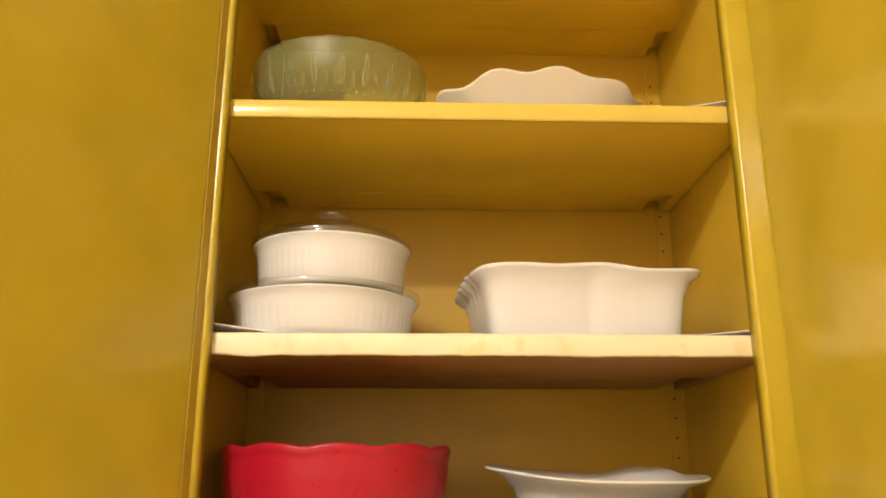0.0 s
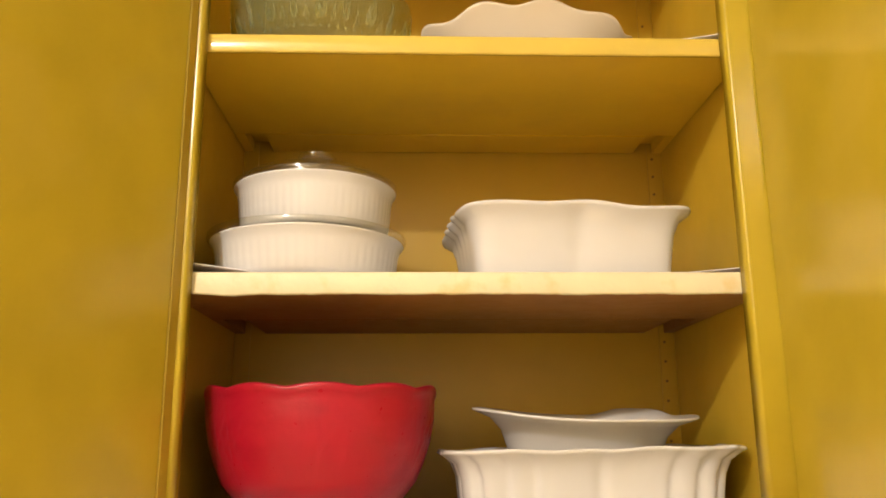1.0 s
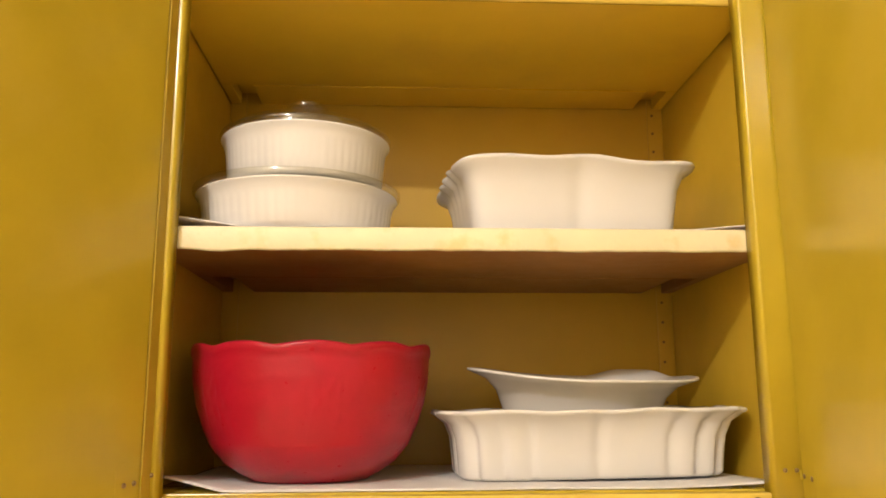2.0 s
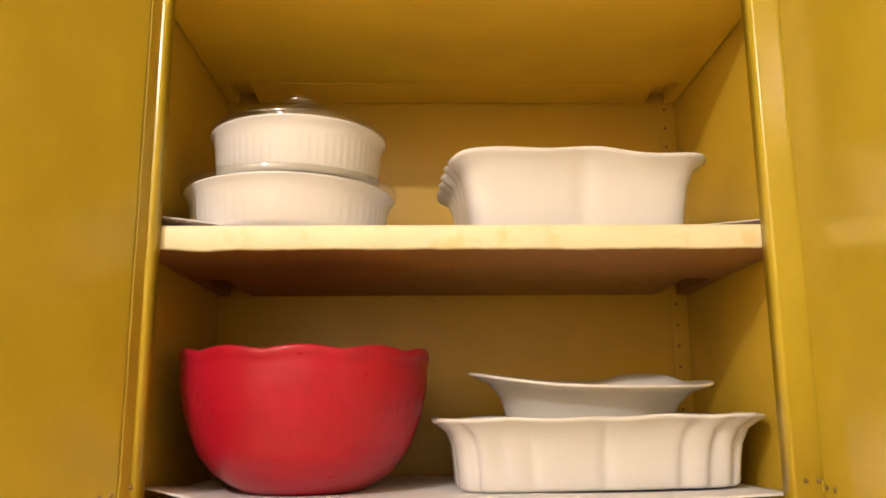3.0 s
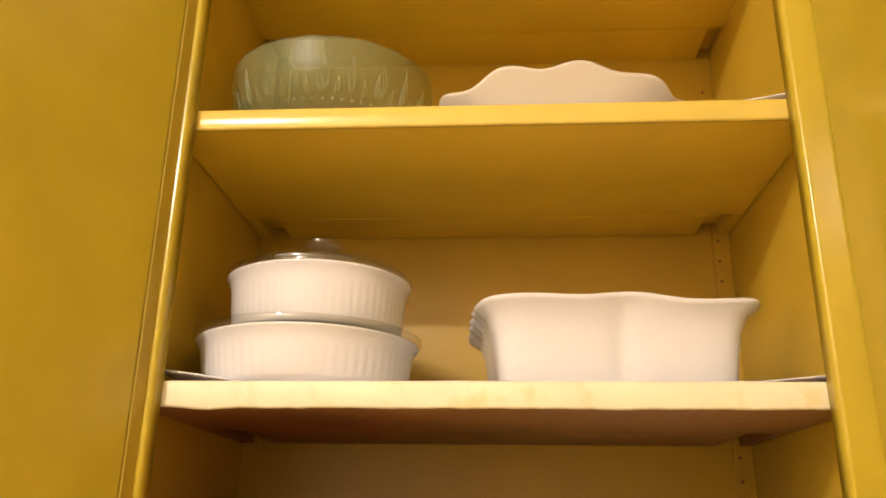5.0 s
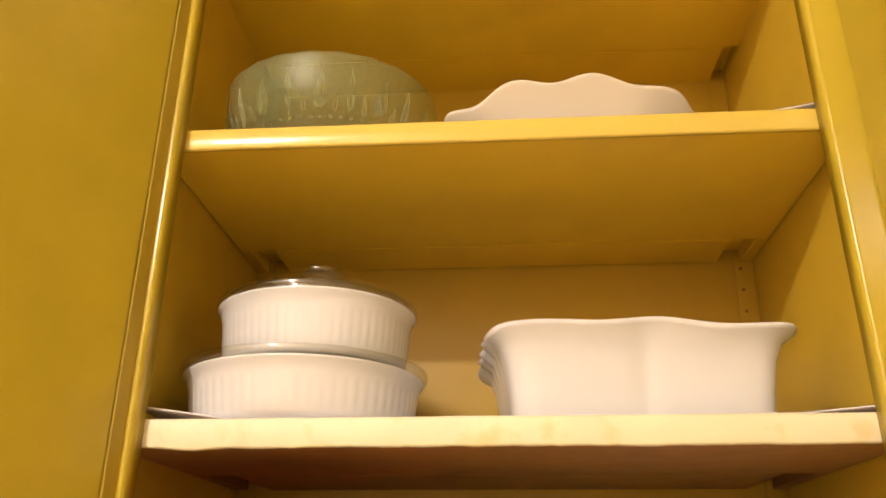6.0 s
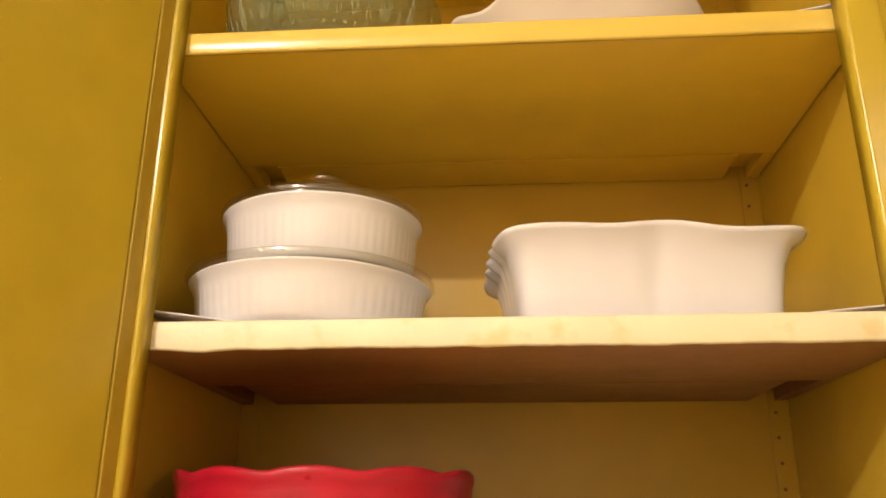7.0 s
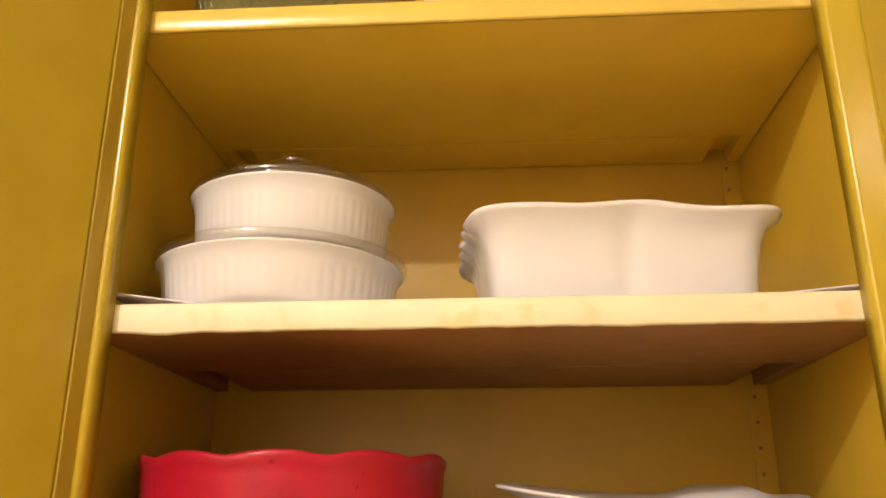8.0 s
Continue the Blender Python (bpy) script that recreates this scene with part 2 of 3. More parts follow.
def cupboard_body():
    for x0, x1 in ((-WALL_X - 0.018, -WALL_X), (WALL_X, WALL_X + 0.018)):
        part("side_panel", box(x0, x1, 0.0, BACK_Y + 0.012, Z_BASE, Z_CAP), SIDE, cupboard)
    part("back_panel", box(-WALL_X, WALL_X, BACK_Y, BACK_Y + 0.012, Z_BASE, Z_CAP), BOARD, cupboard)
    # top panel takes the yellow lightened in place of bounce light
    part("top_panel", box(-WALL_X, WALL_X, 0.0, 0.262, Z_ROOF, Z_ROOF + 0.018), LIT_PAINT, cupboard)
    part("top_panel", box(-0.314, 0.314, 0.264, BACK_Y, Z_ROOF, Z_ROOF + 0.018, 0.0008), LIT_PAINT, cupboard)
    part("top_panel", box(-WALL_X, WALL_X, 0.262, BACK_Y, Z_ROOF + 0.0185, Z_ROOF + 0.026), LIT_PAINT, cupboard)
    part("bottom_panel", box(-WALL_X, WALL_X, 0.0, BACK_Y, Z_LOW - 0.02, Z_LOW, 0.001), PAINT, cupboard)
    # each stile has a rounded inner front edge; the left one carries a slanted hinge strip
    nose = [(0.0, -0.0002), (0.0, -0.0130)] + [(0.0048 * (1 - math.cos(t)), -0.0130 - 0.0070 * math.sin(t))
                                               for t in (0.2, 0.45, 0.7, 0.95, 1.15, 1.3, 1.42, 1.52)]
    for edge_x, d in ((LEFT, -1), (RIGHT, 1)):
        prof = nose + [(0.0060, -0.0200), (0.0490, -0.0200), (0.0500, -0.0200), (0.0500, -0.0002)]
        part("stile", loft([[(edge_x + d * u, v, z) for u, v in prof] for z in (Z_BASE, 1.66, 1.94, 2.22, Z_CAP)]), PAINT, cupboard, smooth=True)
    strip = [(-0.0070, -0.0202), (-0.0105, -0.0355), (-0.0112, -0.0362), (-0.0490, -0.0362), (-0.0490, -0.0202)]
    part("hinge_strip", loft([[(LEFT + u, v, z) for u, v in strip] for z in (Z_BASE, Z_CAP)]), STRIP_PAINT, cupboard)
    part("rail", box(LEFT, RIGHT, FRAME_Y + 0.002, -0.0002, Z_BASE, Z_LOW - 0.002, 0.002), EDGE, cupboard)
    part("rail", box(LEFT, RIGHT, FRAME_Y + 0.002, -0.0002, Z_ROOF - 0.001, Z_CAP, 0.002), PAINT, cupboard)
    # corner strips with peg holes
    for s in (-1, 1):
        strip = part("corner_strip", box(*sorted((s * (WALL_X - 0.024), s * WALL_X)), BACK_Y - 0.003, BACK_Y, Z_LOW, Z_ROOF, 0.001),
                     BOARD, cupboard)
        for k in range(26 if s > 0 else 0):
            z = Z_LOW + 0.0285 + 0.0295 * k
            bm = bmesh.new()
            bmesh.ops.create_cone(bm, cap_ends=True, segments=10, radius1=0.0021, radius2=0.0021, depth=0.002)
            bmesh.ops.rotate(bm, verts=bm.verts, matrix=Matrix.Rotation(radians(90), 3, "X"))
            bmesh.ops.translate(bm, verts=bm.verts, vec=(s * (WALL_X - 0.0165), BACK_Y - 0.0033, z))
            part("peg_hole", bm, HOLE, strip)


def shelf(z, edge, under, joint, thick):
    """A board with a painted front edge and a narrow filler board behind it."""
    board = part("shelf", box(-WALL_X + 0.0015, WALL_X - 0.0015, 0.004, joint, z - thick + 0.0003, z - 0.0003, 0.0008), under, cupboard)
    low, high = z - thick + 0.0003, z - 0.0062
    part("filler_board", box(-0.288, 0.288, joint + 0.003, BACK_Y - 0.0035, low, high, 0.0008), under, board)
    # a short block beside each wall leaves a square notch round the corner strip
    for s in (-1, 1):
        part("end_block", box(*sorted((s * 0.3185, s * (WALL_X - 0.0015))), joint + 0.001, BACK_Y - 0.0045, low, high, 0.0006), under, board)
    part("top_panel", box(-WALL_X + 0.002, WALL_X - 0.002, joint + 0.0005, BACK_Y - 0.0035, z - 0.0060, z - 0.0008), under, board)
    n = 140
    rings = []
    for i in range(n + 1):
        x = -WALL_X + 0.002 + (2 * WALL_X - 0.004) * i / n
        w = 0.0010 * noise.noise((x * 30, z * 9, 0)) + 0.0006 * noise.noise((x * 110, z * 9, 3))
        if edge is CREAM:
            w -= 0.0022 * math.exp(-((x + 0.262) / 0.016) ** 2)
        else:
            w *= 0.3
        top, low, c = z, z - thick + w, 0.0022
        rings.append([(x, 0.0045, top), (x, c, top), (x, 0.0006, top - 0.0008), (x, 0.0, top - c),
                      (x, 0.0, low + c), (x, 0.0006, low + 0.0008), (x, c, low), (x, 0.0045, low)])
    part("shelf_edge", loft(rings), edge, board, "worn cream painted edge" if edge is CREAM else "glossy yellow painted edge", smooth=True)


def door(side):
    """One open cupboard door, hinged on the stile; its inner face looks into the room."""
    ang = radians(LEFT_DOOR if side < 0 else RIGHT_DOOR)
    hinge_x, hinge_y = (LEFT - 0.0114, -0.0372) if side < 0 else (RIGHT + 0.0300, -0.0215)
    m = Matrix.Translation((hinge_x, hinge_y, 0)) @ Matrix.Rotation(-(math.pi - ang) if side < 0 else -ang, 4, "Z")
    # local x runs along the door away from the hinge, local y towards the outer face
    y0, y1 = (-0.019, 0.0) if side < 0 else (0.0, 0.019)
    bm = box(0.001, 0.318, y0, y1, Z_BASE + 0.01, Z_CAP - 0.02, 0.0010, 2)
    d = part("door", bm, PAINT, cupboard, "open flat yellow painted door")
    d.matrix_local = m
    inner = 0.0
    s_in = 1 if side < 0 else -1
    for zc in (1.441, 2.28):
        part("hinge", merge([
            box(0.003, 0.032, *sorted((inner, inner + s_in * 0.0003)), zc - 0.02, zc + 0.02, 0.0001),
            tube([(0.0005, inner + s_in * 0.0010, zc - 0.004), (0.0005, inner + s_in * 0.0010, zc + 0.006)], 0.0012, 12, closed=False)]),
            PAINT, d, "painted-over butt hinge")
        for sx, dz in ((0.0095, 0.000), (0.0225 if side < 0 else 0.0270, -0.001)):
            bm = bmesh.new()
            bmesh.ops.create_uvsphere(bm, u_segments=12, v_segments=6, radius=0.0026)
            bmesh.ops.scale(bm, verts=bm.verts, vec=(1, 0.4, 1))
            bmesh.ops.translate(bm, verts=bm.verts, vec=(sx, inner + s_in * 0.0014, zc + dz))
            part("screw", bm, SCREW, d, "dark screw head", smooth=True)
    return d


LEFT_DOOR, RIGHT_DOOR = 65.0, 94.0      # degrees from the plane of the face frame
cupboard_body()
# upper shelf underside also carries bounce light in its colour
shelf(Z_TOP, EDGE, LIT_PAINT, 0.264, 0.0235)
shelf(Z_MID, CREAM, HARDBOARD, 0.195, 0.0252)
door(-1)
door(1)
for x in (-0.3145, 0.3180, 0.3300):
    bm = bmesh.new()
    bmesh.ops.create_uvsphere(bm, u_segments=12, v_segments=6, radius=0.0024)
    bmesh.ops.translate(bm, verts=bm.verts, vec=(x, -0.0200, 1.446))
    part("screw", bm, SCREW, cupboard, "dark screw head", smooth=True)
for y, z in ((0.012, 1.951), (0.016, 1.664)):
    bm = bmesh.new()
    bmesh.ops.create_uvsphere(bm, u_segments=10, v_segments=6, radius=0.0022)
    bmesh.ops.scale(bm, verts=bm.verts, vec=(0.4, 0.7, 1.3))
    bmesh.ops.translate(bm, verts=bm.verts, vec=(WALL_X - 0.0003, y + 0.02, z))
    part("nail_hole", bm, HOLE, cupboard, smooth=True)
for x in (0.022, 0.288):
    bm = bmesh.new()
    bmesh.ops.create_uvsphere(bm, u_segments=16, v_segments=8, radius=0.006)
    bmesh.ops.scale(bm, verts=bm.verts, vec=(1, 0.6, 1))
    bmesh.ops.translate(bm, verts=bm.verts, vec=(x, FRAME_Y + 0.001, 1.414))
    part("door_bumper", bm, RUBBER, cupboard, "black rubber door bumper", smooth=True)


# ---- shelf liners ----
def curl(x, y, base):
    return base + 0.0006 * noise.noise((x * 14, y * 14, base)) + 0.0006


def liner_top(x, y):
    z = curl(x, y, Z_TOP)
    z += 0.0130 * max(0.0, (x - 0.225) / 0.09) ** 1.6 * max(0.0, 1 - y / 0.16)
    z += 0.0030 * math.exp(-((x + 0.285) / 0.022) ** 2) * max(0.0, 1 - y / 0.1)
    return z


def liner_mid(x, y):
    z = curl(x, y, Z_MID)
    z += 0.0100 * max(0.0, (-0.240 - x) / 0.065) ** 0.9 * max(0.0, 1 - y / 0.25)
    z += 0.0060 * max(0.0, (x - 0.25) / 0.06) * max(0.0, 1 - y / 0.2)
    return z


def liner_low(x, y):
    z = curl(x, y, Z_LOW)
    z += 0.0045 * max(0.0, (x - 0.20) / 0.12) ** 1.5 * max(0.0, 1 - y / 0.2)
    z += 0.0140 * max(0.0, (-0.248 - x) / 0.07) ** 1.1 * max(0.0, 1 - y / 0.2)
    return z


for name, h, fr, x0, x1 in (("shelf_liner", liner_top, None, -0.325, 0.324),
                            ("shelf_liner", liner_mid, None, -0.322, 0.324),
                            ("shelf_liner", liner_low, lambda x: 0.006 + max(0.0, -0.255 - x) * 0.50, -0.325, 0.322)):
    tagged(part(name, sheet(x0, x1, 0.012, BACK_Y - 0.012, h, fr), PAPER, smooth=True),
           "thin white paper shelf liner curling at its corners", "shelf liner", "shelf liners", )

REST = 0.0026   # liner surface above the board


# ---- dishes ----
def place(thing, x, y, z, turn=0.0, rx=0.0, ry=0.0):
    thing.matrix_basis = pose(x, y, z, rx, ry, turn)
    return thing


def casserole(x, y, z, rim, height, inverted, label):
    """A round fluted dish with a smooth rim band and a glass lid."""
    thing = tagged(new("casserole_dish"), label, "casserole dish", "stacked casserole dishes")
    n = 512
    flutes = 64

    def pleat(depth):
        return lambda a: (1 - depth * abs(math.cos(flutes * a / 2)) ** 3, 0.0)
    r = rim
    band = height - 0.014
    outer = [(0.84, 0.0, 0), (0.885, 0.0025, 0), (0.905, 0.007, 0.0026), (0.925, band * 0.5, 0.0036), (0.940, band - 0.004, 0.0026),
             (0.948, band, 0.0), (0.965, height - 0.006, 0), (0.995, height - 0.0025, 0), (1.0, height - 0.001, 0), (0.992, height, 0),
             (0.965, height - 0.0005, 0), (0.948, height - 0.004, 0), (0.90, height * 0.5, 0), (0.86, 0.010, 0), (0.80, 0.006, 0)]
    rings = [circle(r * k, zz, n, pleat(d) if d else None) for k, zz, d in outer]
    part("dish", loft(rings), WHITE, thing, smooth=True)
    sgn = -1 if inverted else 1
    zl = height + 0.001
    lip = [(0.90, 0.0), (1.005, 0.0), (1.012, 0.0008), (1.014, 0.0018), (1.014, 0.0046), (1.010, 0.0056), (1.0, 0.0060), (0.93, 0.0065)]
    dome_h = 0.024
    top = [(0.93 * math.cos(t), 0.0065 + dome_h * math.sin(t)) for t in (0.15, 0.4, 0.7, 1.0, 1.25, 1.45)]
    under = [(k * 0.985, zz - 0.0042) for k, zz in top[::-1]]
    if inverted:
        # the lid lies upside down: a shallow bowl that hangs into the dish
        prof = [(0.93, 0.0072), (0.985, 0.0078), (1.018, 0.0076), (1.026, 0.0070), (1.028, 0.0058), (1.028, 0.0020), (1.024, 0.0010), (0.99, 0.0006), (0.96, -0.0002), (0.925, -0.004), (0.80, -0.016), (0.45, -0.023),
                (0.1, -0.025), (0.1, -0.021), (0.45, -0.019), (0.78, -0.012), (0.90, 0.001)]
        lid = loft([circle(r * k, zl + zz, 96) for k, zz in prof], False, False, True)
        bm = merge([lid, loft([circle(r * 0.099, zl - 0.0248, 96), circle(r * 0.099, zl - 0.0212, 96)])])
    else:
        full = lip + top + [(0.10, 0.0065 + dome_h), (0.10, 0.0065 + dome_h - 0.004)] + under + [(0.905, 0.003)]
        lid = loft([circle(r * k, zl + zz, 96) for k, zz in full], False, False, True)
        k0 = zl + 0.0065 + dome_h
        knob = [(0.1005, k0 - 0.004), (0.1005, k0 - 0.001), (0.10, k0 + 0.004), (0.13, k0 + 0.009), (0.215, k0 + 0.013), (0.245, k0 + 0.017),
                (0.21, k0 + 0.021), (0.15, k0 + 0.0235), (0.06, k0 + 0.0245)]
        bm = merge([lid, loft([circle(r * k, zz, 64) for k, zz in knob])])
    part("lid", bm, GLASS, thing, "clear glass lid lying upside down" if inverted else "clear domed glass lid with a knob", smooth=True)
    return place(thing, x, y, z)


casserole(-0.199, 0.120, Z_MID + REST, 0.121, 0.0545, True, "round white fluted casserole dish with an upturned glass lid")
casserole(-0.191, 0.122, Z_MID + REST + 0.0545 + 0.0080, 0.103, 0.0625, False, "smaller round white fluted casserole dish with glass lid")


def square_baker():
    thing_n = 240

    def wave(amp, zamp):
        def f(t):
            crease = math.exp(-((math.sin((t + math.pi / 2) / 2)) / 0.05) ** 2) + math.exp(-((math.sin((t - math.pi / 2) / 2)) / 0.05) ** 2)
            side = (abs(math.cos(t)) ** 6) * math.cos(22 * t)
            swell = math.cos(4 * t + 0.35)
            return 1 - 0.017 * amp * crease + 0.017 * zamp ** 2 * side, zamp * (0.0022 * swell + 0.0016 * math.cos(9 * t + 0.8))
        return f
    spec = [(0.098, 0.078, 0.0, 0.4, 0), (0.110, 0.090, 0.0008, 1.0, 0), (0.1145, 0.0945, 0.006, 1.5, 0), (0.1170, 0.097, 0.030, 1.6, 0), (0.1205, 0.1005, 0.055, 1.6, 0.2),
            (0.128, 0.108, 0.071, 1.3, 0.6), (0.137, 0.116, 0.0785, 0.8, 1.0), (0.1405, 0.1185, 0.081, 0.6, 1.0), (0.1395, 0.118, 0.0835, 0.6, 1.0),
            (0.136, 0.115, 0.0835, 0.6, 1.0), (0.125, 0.105, 0.074, 0.8, 0.6), (0.116, 0.096, 0.055, 1.0, 0.2), (0.110, 0.090, 0.010, 1.0, 0), (0.098, 0.078, 0.006, 0.4, 0)]
    rings = [rounded(a * (1.03 if z > 0.06 else 1.05), b, z * 1.04, thing_n, 9.0, wave(w, zw)) for a, b, z, w, zw in spec]
    ob = part("baking_dish", loft(rings), WHITE, smooth=True)
    tagged(ob, "square white ceramic baking dish with flared wavy rim", "baking dish")
    return place(ob, 0.1245, 0.140, Z_MID + REST - 0.001, 4.0)


square_baker()


def fluted_dish():
    def wave(amp, zamp):
        def f(t):
            lobes = sum(math.exp(-((math.sin((t - c) / 2)) / w) ** 2) for c, w in
                        ((-2.36, 0.018), (-2.20, 0.020), (-2.04, 0.020), (-1.5708, 0.026), (-1.073, 0.020), (-0.907, 0.020), (-0.76, 0.018), (-0.42, 0.022), (-0.22, 0.022),
                         (-2.72, 0.022), (-2.92, 0.022), (0.3, 0.022), (0.76, 0.02), (1.5708, 0.03), (2.36, 0.02), (2.84, 0.022)))
            return 1 - 0.030 * amp * lobes, zamp * (0.0008 * math.cos(6 * t + 0.9) + 0.0007 * math.cos(15 * t))
        return f
    spec = [(0.134, 0.068, 0.0, 0.4, 0), (0.150, 0.083, 0.0008, 0.9, 0), (0.1545, 0.087, 0.005, 1.2, 0), (0.1560, 0.0895, 0.025, 1.4, 0), (0.158, 0.094, 0.046, 1.4, 0.2),
            (0.164, 0.102, 0.062, 1.1, 0.6), (0.175, 0.112, 0.0715, 0.7, 1.0), (0.1805, 0.116, 0.0740, 0.6, 1.0), (0.1795, 0.1155, 0.0772, 0.6, 1.0),
            (0.173, 0.112, 0.0770, 0.6, 1.0), (0.159, 0.101, 0.068, 0.8, 0.6), (0.147, 0.091, 0.050, 1.0, 0.2), (0.138, 0.082, 0.010, 1.0, 0), (0.124, 0.068, 0.006, 0.4, 0)]
    rings = [rounded(a, b, z, 360, 6.0, wave(w, zw)) for a, b, z, w, zw in spec]
    for ring in (rings[4], rings[5]):
        for i, (x, y, z) in enumerate(ring):
            k = 1 + 0.007 * noise.noise((x * 75, y * 75, 2.0 + z * 40))
            ring[i] = (x * k, y * k, z)
    ob = part("serving_dish", loft(rings), WHITE, smooth=True)
    tagged(ob, "large rectangular white fluted serving dish with flared rim", "serving dish")
    return place(ob, 0.1475, 0.154, Z_LOW + REST + 0.0012, 0.8, 0.0, -0.7)


fluted_dish()


def oval_bowl():
    def wave(zamp):
        def f(t):
            # one low lug rises from the rim at the back
            lug = math.exp(-((t - 0.95) / 0.34) ** 4)
            return 1.0, zamp * (0.0035 * math.cos(2 * t) + 0.0006 * math.cos(5 * t) + 0.0095 * lug)
        return f
    spec = [(0.072, 0.045, 0.0, 0), (0.080, 0.053, 0.0008, 0), (0.084, 0.057, 0.006, 0), (0.094, 0.067, 0.030, 0), (0.103, 0.076, 0.052, 0.3), (0.117, 0.089, 0.0655, 0.7),
            (0.137, 0.105, 0.0725, 1), (0.1405, 0.108, 0.0740, 1), (0.1400, 0.1075, 0.0762, 1), (0.136, 0.104, 0.0765, 1), (0.115, 0.087, 0.0695, 0.7), (0.100, 0.073, 0.055, 0.3),
            (0.089, 0.062, 0.030, 0), (0.078, 0.051, 0.009, 0), (0.072, 0.045, 0.006, 0)]
    rings = [rounded(a, b, z, 160, 2.3, wave(w)) for a, b, z, w in spec]
    ob = part("oval_bowl", loft(rings), WHITE, smooth=True)
    tagged(ob, "oval white wide-rimmed bowl tilted inside the serving dish", "bowl")
    return place(ob, 0.146, 0.155, Z_LOW + 0.0460, -4.0, 3.0, 2.6)


oval_bowl()


def red_bowl():
    def wave(zamp):
        def f(a):
            # broad lobes that meet in short dips
            lobe = math.sqrt(math.cos(5.5 * a + 1.732) ** 2 + 0.02) - 0.66
            return 1 + 0.006 * zamp * lobe, zamp * (0.0048 * lobe + 0.0008 * math.cos(2 * a))
        return f

    def emboss(a, z):
        # low flower sprays pressed into the wall, repeated round the bowl
        u = ((a + math.pi / 2 - 0.25) / (math.pi / 3) + 0.5) % 1.0 - 0.5
        x, y = u * 0.135, z - 0.088
        r, t = math.hypot(x, y), math.atan2(y, x)
        petals = math.exp(-((r - 0.016 - 0.006 * math.cos(5 * t)) / 0.0035) ** 2)
        leaves = math.exp(-((r - 0.036 - 0.007 * math.cos(7 * t + 1.0)) / 0.004) ** 2) * (0.6 + 0.4 * math.cos(14 * t))
        fade = max(0.0, 1 - (y / 0.046) ** 4)
        return (0.0009 * petals + 0.0004 * leaves + 0.0003 * noise.noise((x * 160, y * 160, 5.0))) * fade
    spec = [(0.060, 0.0, 0), (0.0675, 0.001, 0), (0.0715, 0.004, 0), (0.080, 0.008, 0), (0.098, 0.020, 0), (0.1145, 0.040, 0), (0.124, 0.062, 0), (0.1315, 0.085, 0), (0.1365, 0.112, 0.2),
            (0.1380, 0.132, 0.8), (0.1380, 0.1375, 1), (0.1392, 0.1400, 1), (0.1400, 0.1425, 1), (0.1402, 0.1465, 1), (0.1395, 0.1493, 1), (0.1365, 0.1480, 1), (0.1330, 0.132, 0.7), (0.127, 0.092, 0),
            (0.118, 0.065, 0), (0.104, 0.042, 0), (0.084, 0.024, 0), (0.055, 0.012, 0)]
    outer = []
    for (ra, za, wa), (rb, zb, wb) in zip(spec, spec[1:]):
        steps = 6 if 0.030 < (za + zb) / 2 < 0.135 and rb > ra else 1
        outer += [(ra + (rb - ra) * k / steps, za + (zb - za) * k / steps, wa + (wb - wa) * k / steps, steps > 1) for k in range(steps)]
    outer.append((*spec[-1], False))
    rings = []
    for r, z, w, pressed in outer:
        ring = circle(r, z, 440, wave(w))
        if pressed:
            ring = [(x * (1 + emboss(math.atan2(y, x), z) / r), y * (1 + emboss(math.atan2(y, x), z) / r), zz) for x, y, zz in ring]
        rings.append(ring)
    thing = tagged(part("mixing_bowl", loft(rings), RED, smooth=True), "large glossy red ceramic bowl with a wavy rim", "bowl")
    return place(thing, -0.1765, 0.128, Z_LOW + REST)


red_bowl()


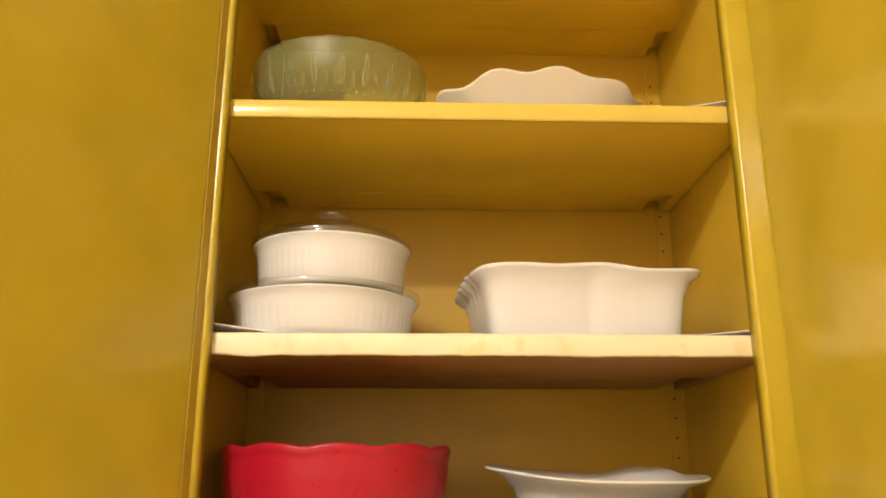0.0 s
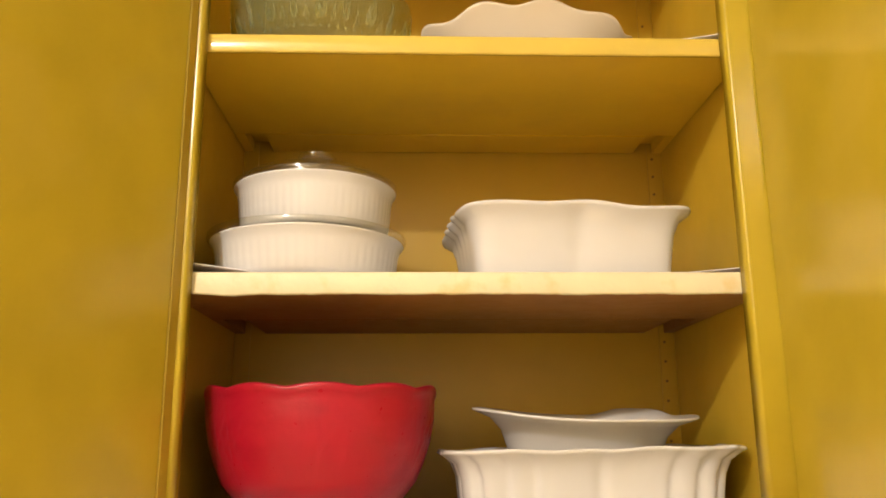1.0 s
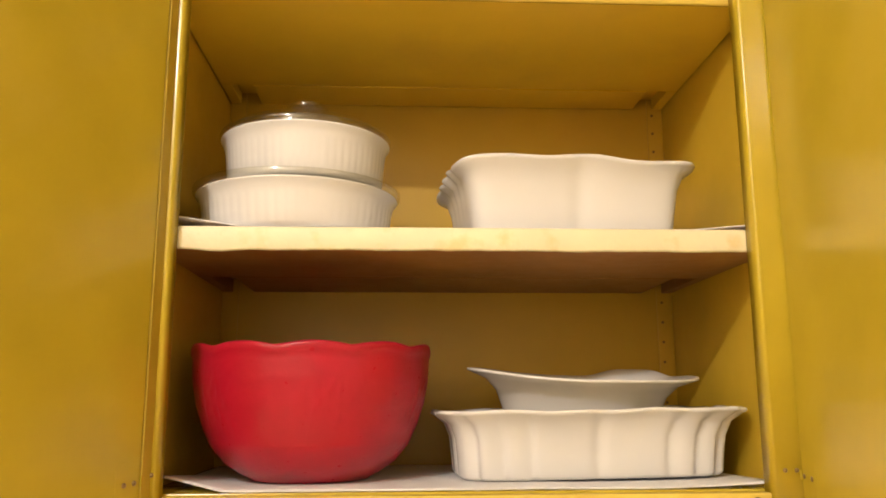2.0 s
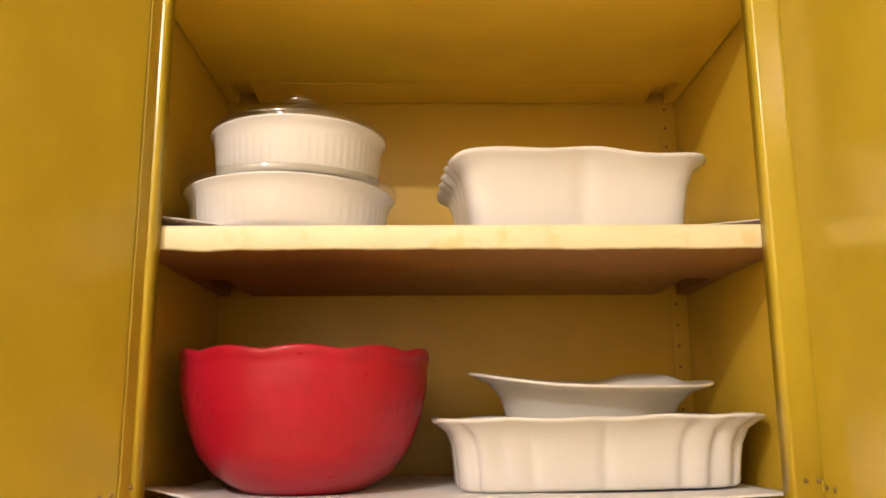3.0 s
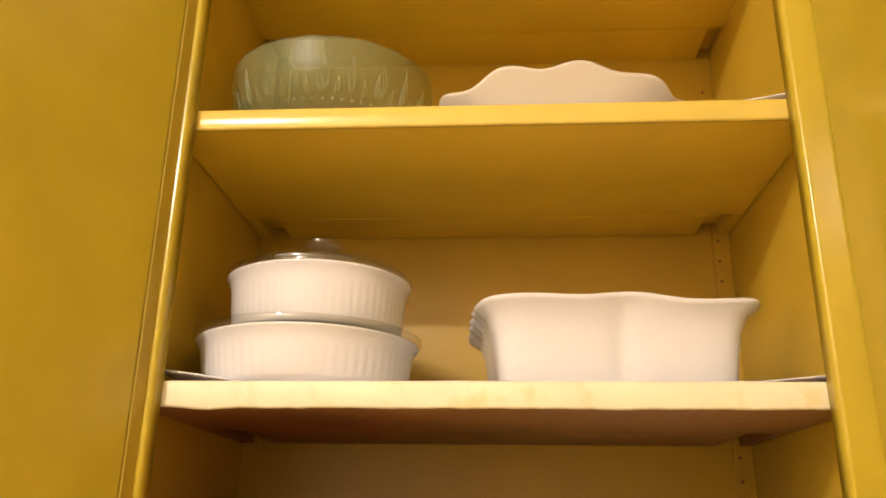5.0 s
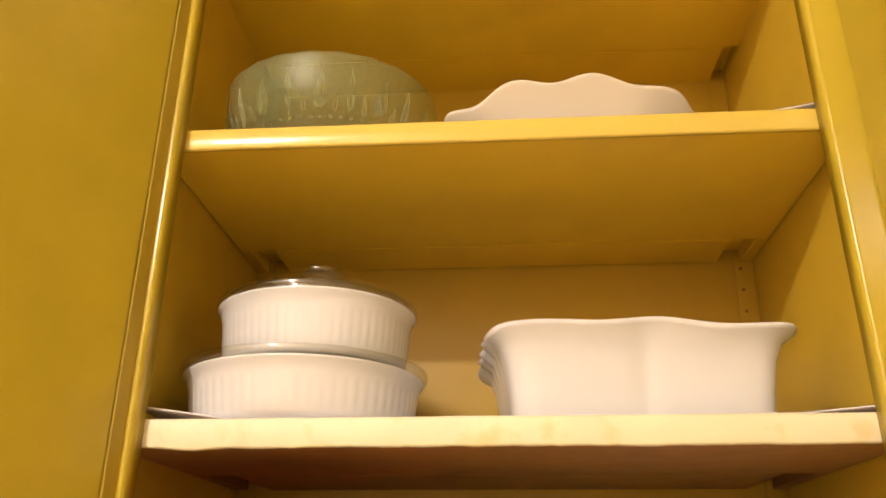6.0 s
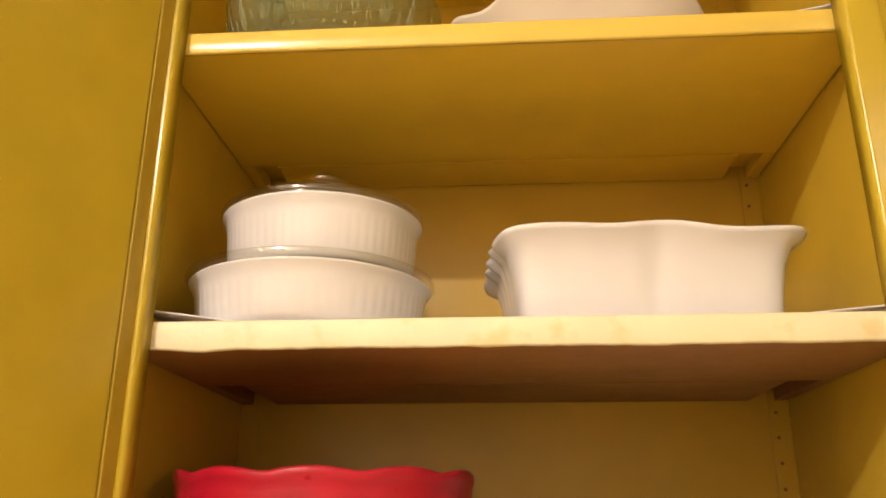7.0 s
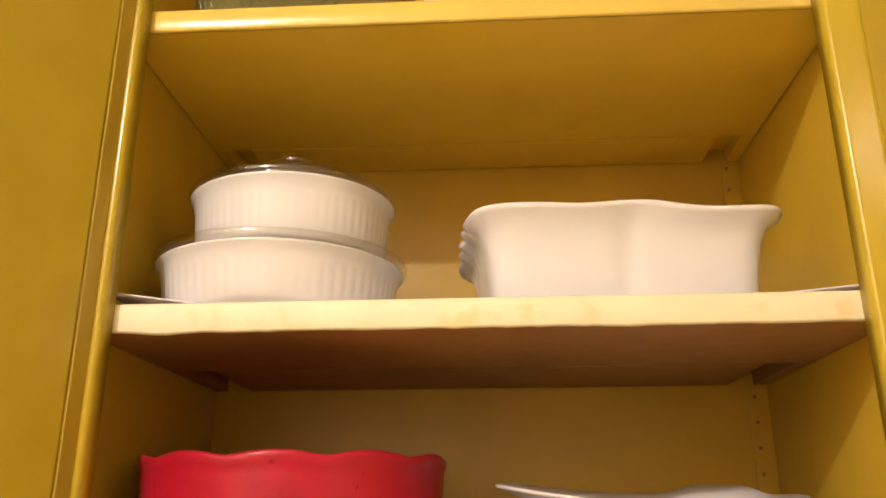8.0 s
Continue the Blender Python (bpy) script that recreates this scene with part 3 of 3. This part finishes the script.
def glass_bowl():
    thing = tagged(new("glass_bowl"), "pale green pressed glass bowl with teardrop relief", "bowl")
    spec = [(0.050, 0.0), (0.058, 0.001), (0.070, 0.004), (0.096, 0.014), (0.1125, 0.030), (0.1195, 0.050), (0.1222, 0.068), (0.1232, 0.078), (0.1240, 0.0815), (0.1235, 0.0835), (0.1210, 0.0832),
            (0.1190, 0.076), (0.1165, 0.064), (0.112, 0.046), (0.103, 0.030), (0.083, 0.016), (0.045, 0.008)]
    part("body", loft([circle(r * 0.985, z * 1.055, 128, (lambda a: (1.0, 0.0008 * math.cos(24 * a))) if z > 0.080 else None) for r, z in spec]), GREEN_GLASS, thing, smooth=True)

    def wall_r(z):
        for (ra, za), (rb, zb) in zip(spec, spec[1:]):
            if za <= z <= zb:
                return 0.985 * (ra + (rb - ra) * (z - za) / (zb - za))
        return 0.12

    pieces = []

    def drop(a, z0, h, w, radius, skew=0.0):
        pts = []
        for i in range(28):
            t = 2 * math.pi * i / 28
            f = 0.5 - 0.5 * math.cos(t)
            z = z0 + h * f
            u = w * math.sin(t) * (1 - f) ** 0.7 + skew * f
            r = wall_r(z) + 0.0004
            pts.append((r * math.cos(a + u / r), r * math.sin(a + u / r), z))
        pieces.append(tube(pts, radius, 6))
    for k in range(22):
        a = -math.pi / 2 + 0.10 + k * 2 * math.pi / 22
        if k % 2:
            drop(a, 0.028, 0.040, 0.0050, 0.0008)
            drop(a, 0.031, 0.020, 0.0026, 0.0006)
        else:
            drop(a, 0.028, 0.036, 0.0088, 0.0008, 0.003)
            drop(a, 0.030, 0.024, 0.0052, 0.0007, 0.002)
            drop(a, 0.033, 0.009, 0.0020, 0.0008)
        drop(a + math.pi / 22, 0.026, 0.016, 0.0030, 0.0006, 0.002 * (-1) ** k)
    for k in range(60):
        a = 2 * math.pi * k / 60
        for z, rad in ((0.0215, 0.0022), (0.0755, 0.0011), (0.0700, 0.0009)):
            r = wall_r(z)
            bm = bmesh.new()
            bmesh.ops.create_icosphere(bm, subdivisions=1, radius=rad)
            bmesh.ops.translate(bm, verts=bm.verts, vec=(r * math.cos(a), r * math.sin(a), z))
            pieces.append(bm)
    part("relief", merge(pieces), RELIEF_GLASS, thing, "raised teardrop and bead pattern", smooth=True)["kind"] = "stuff"
    return place(thing, -0.1900, 0.123, Z_TOP + REST)


glass_bowl()


def scalloped_bowl():
    def wave(zamp):
        def f(t):
            ripple = math.cos(11 * t + 3.32)
            return 1 + 0.022 * zamp * ripple, zamp * (0.0036 * ripple + 0.0200 / (1 + (abs(math.cos(t)) / 0.56) ** 5))
        return f
    spec = [(0.080, 0.045, 0.0, 0), (0.086, 0.050, 0.001, 0), (0.090, 0.053, 0.004, 0), (0.108, 0.066, 0.014, 0.25), (0.126, 0.079, 0.024, 0.6), (0.140, 0.0905, 0.0335, 1.0), (0.1425, 0.0925, 0.0355, 1.0),
            (0.1412, 0.092, 0.0378, 1.0), (0.1370, 0.088, 0.0362, 1.0), (0.122, 0.075, 0.027, 0.6), (0.104, 0.062, 0.017, 0.25), (0.084, 0.048, 0.008, 0)]
    ob = part("scalloped_bowl", loft([rounded(a, b, z, 220, 2.8, wave(w)) for a, b, z, w in spec]), CREAMWARE, smooth=True)
    tagged(ob, "oval off-white ceramic bowl with scalloped rim", "bowl")
    return place(ob, 0.082, 0.116, Z_TOP + REST)


scalloped_bowl()
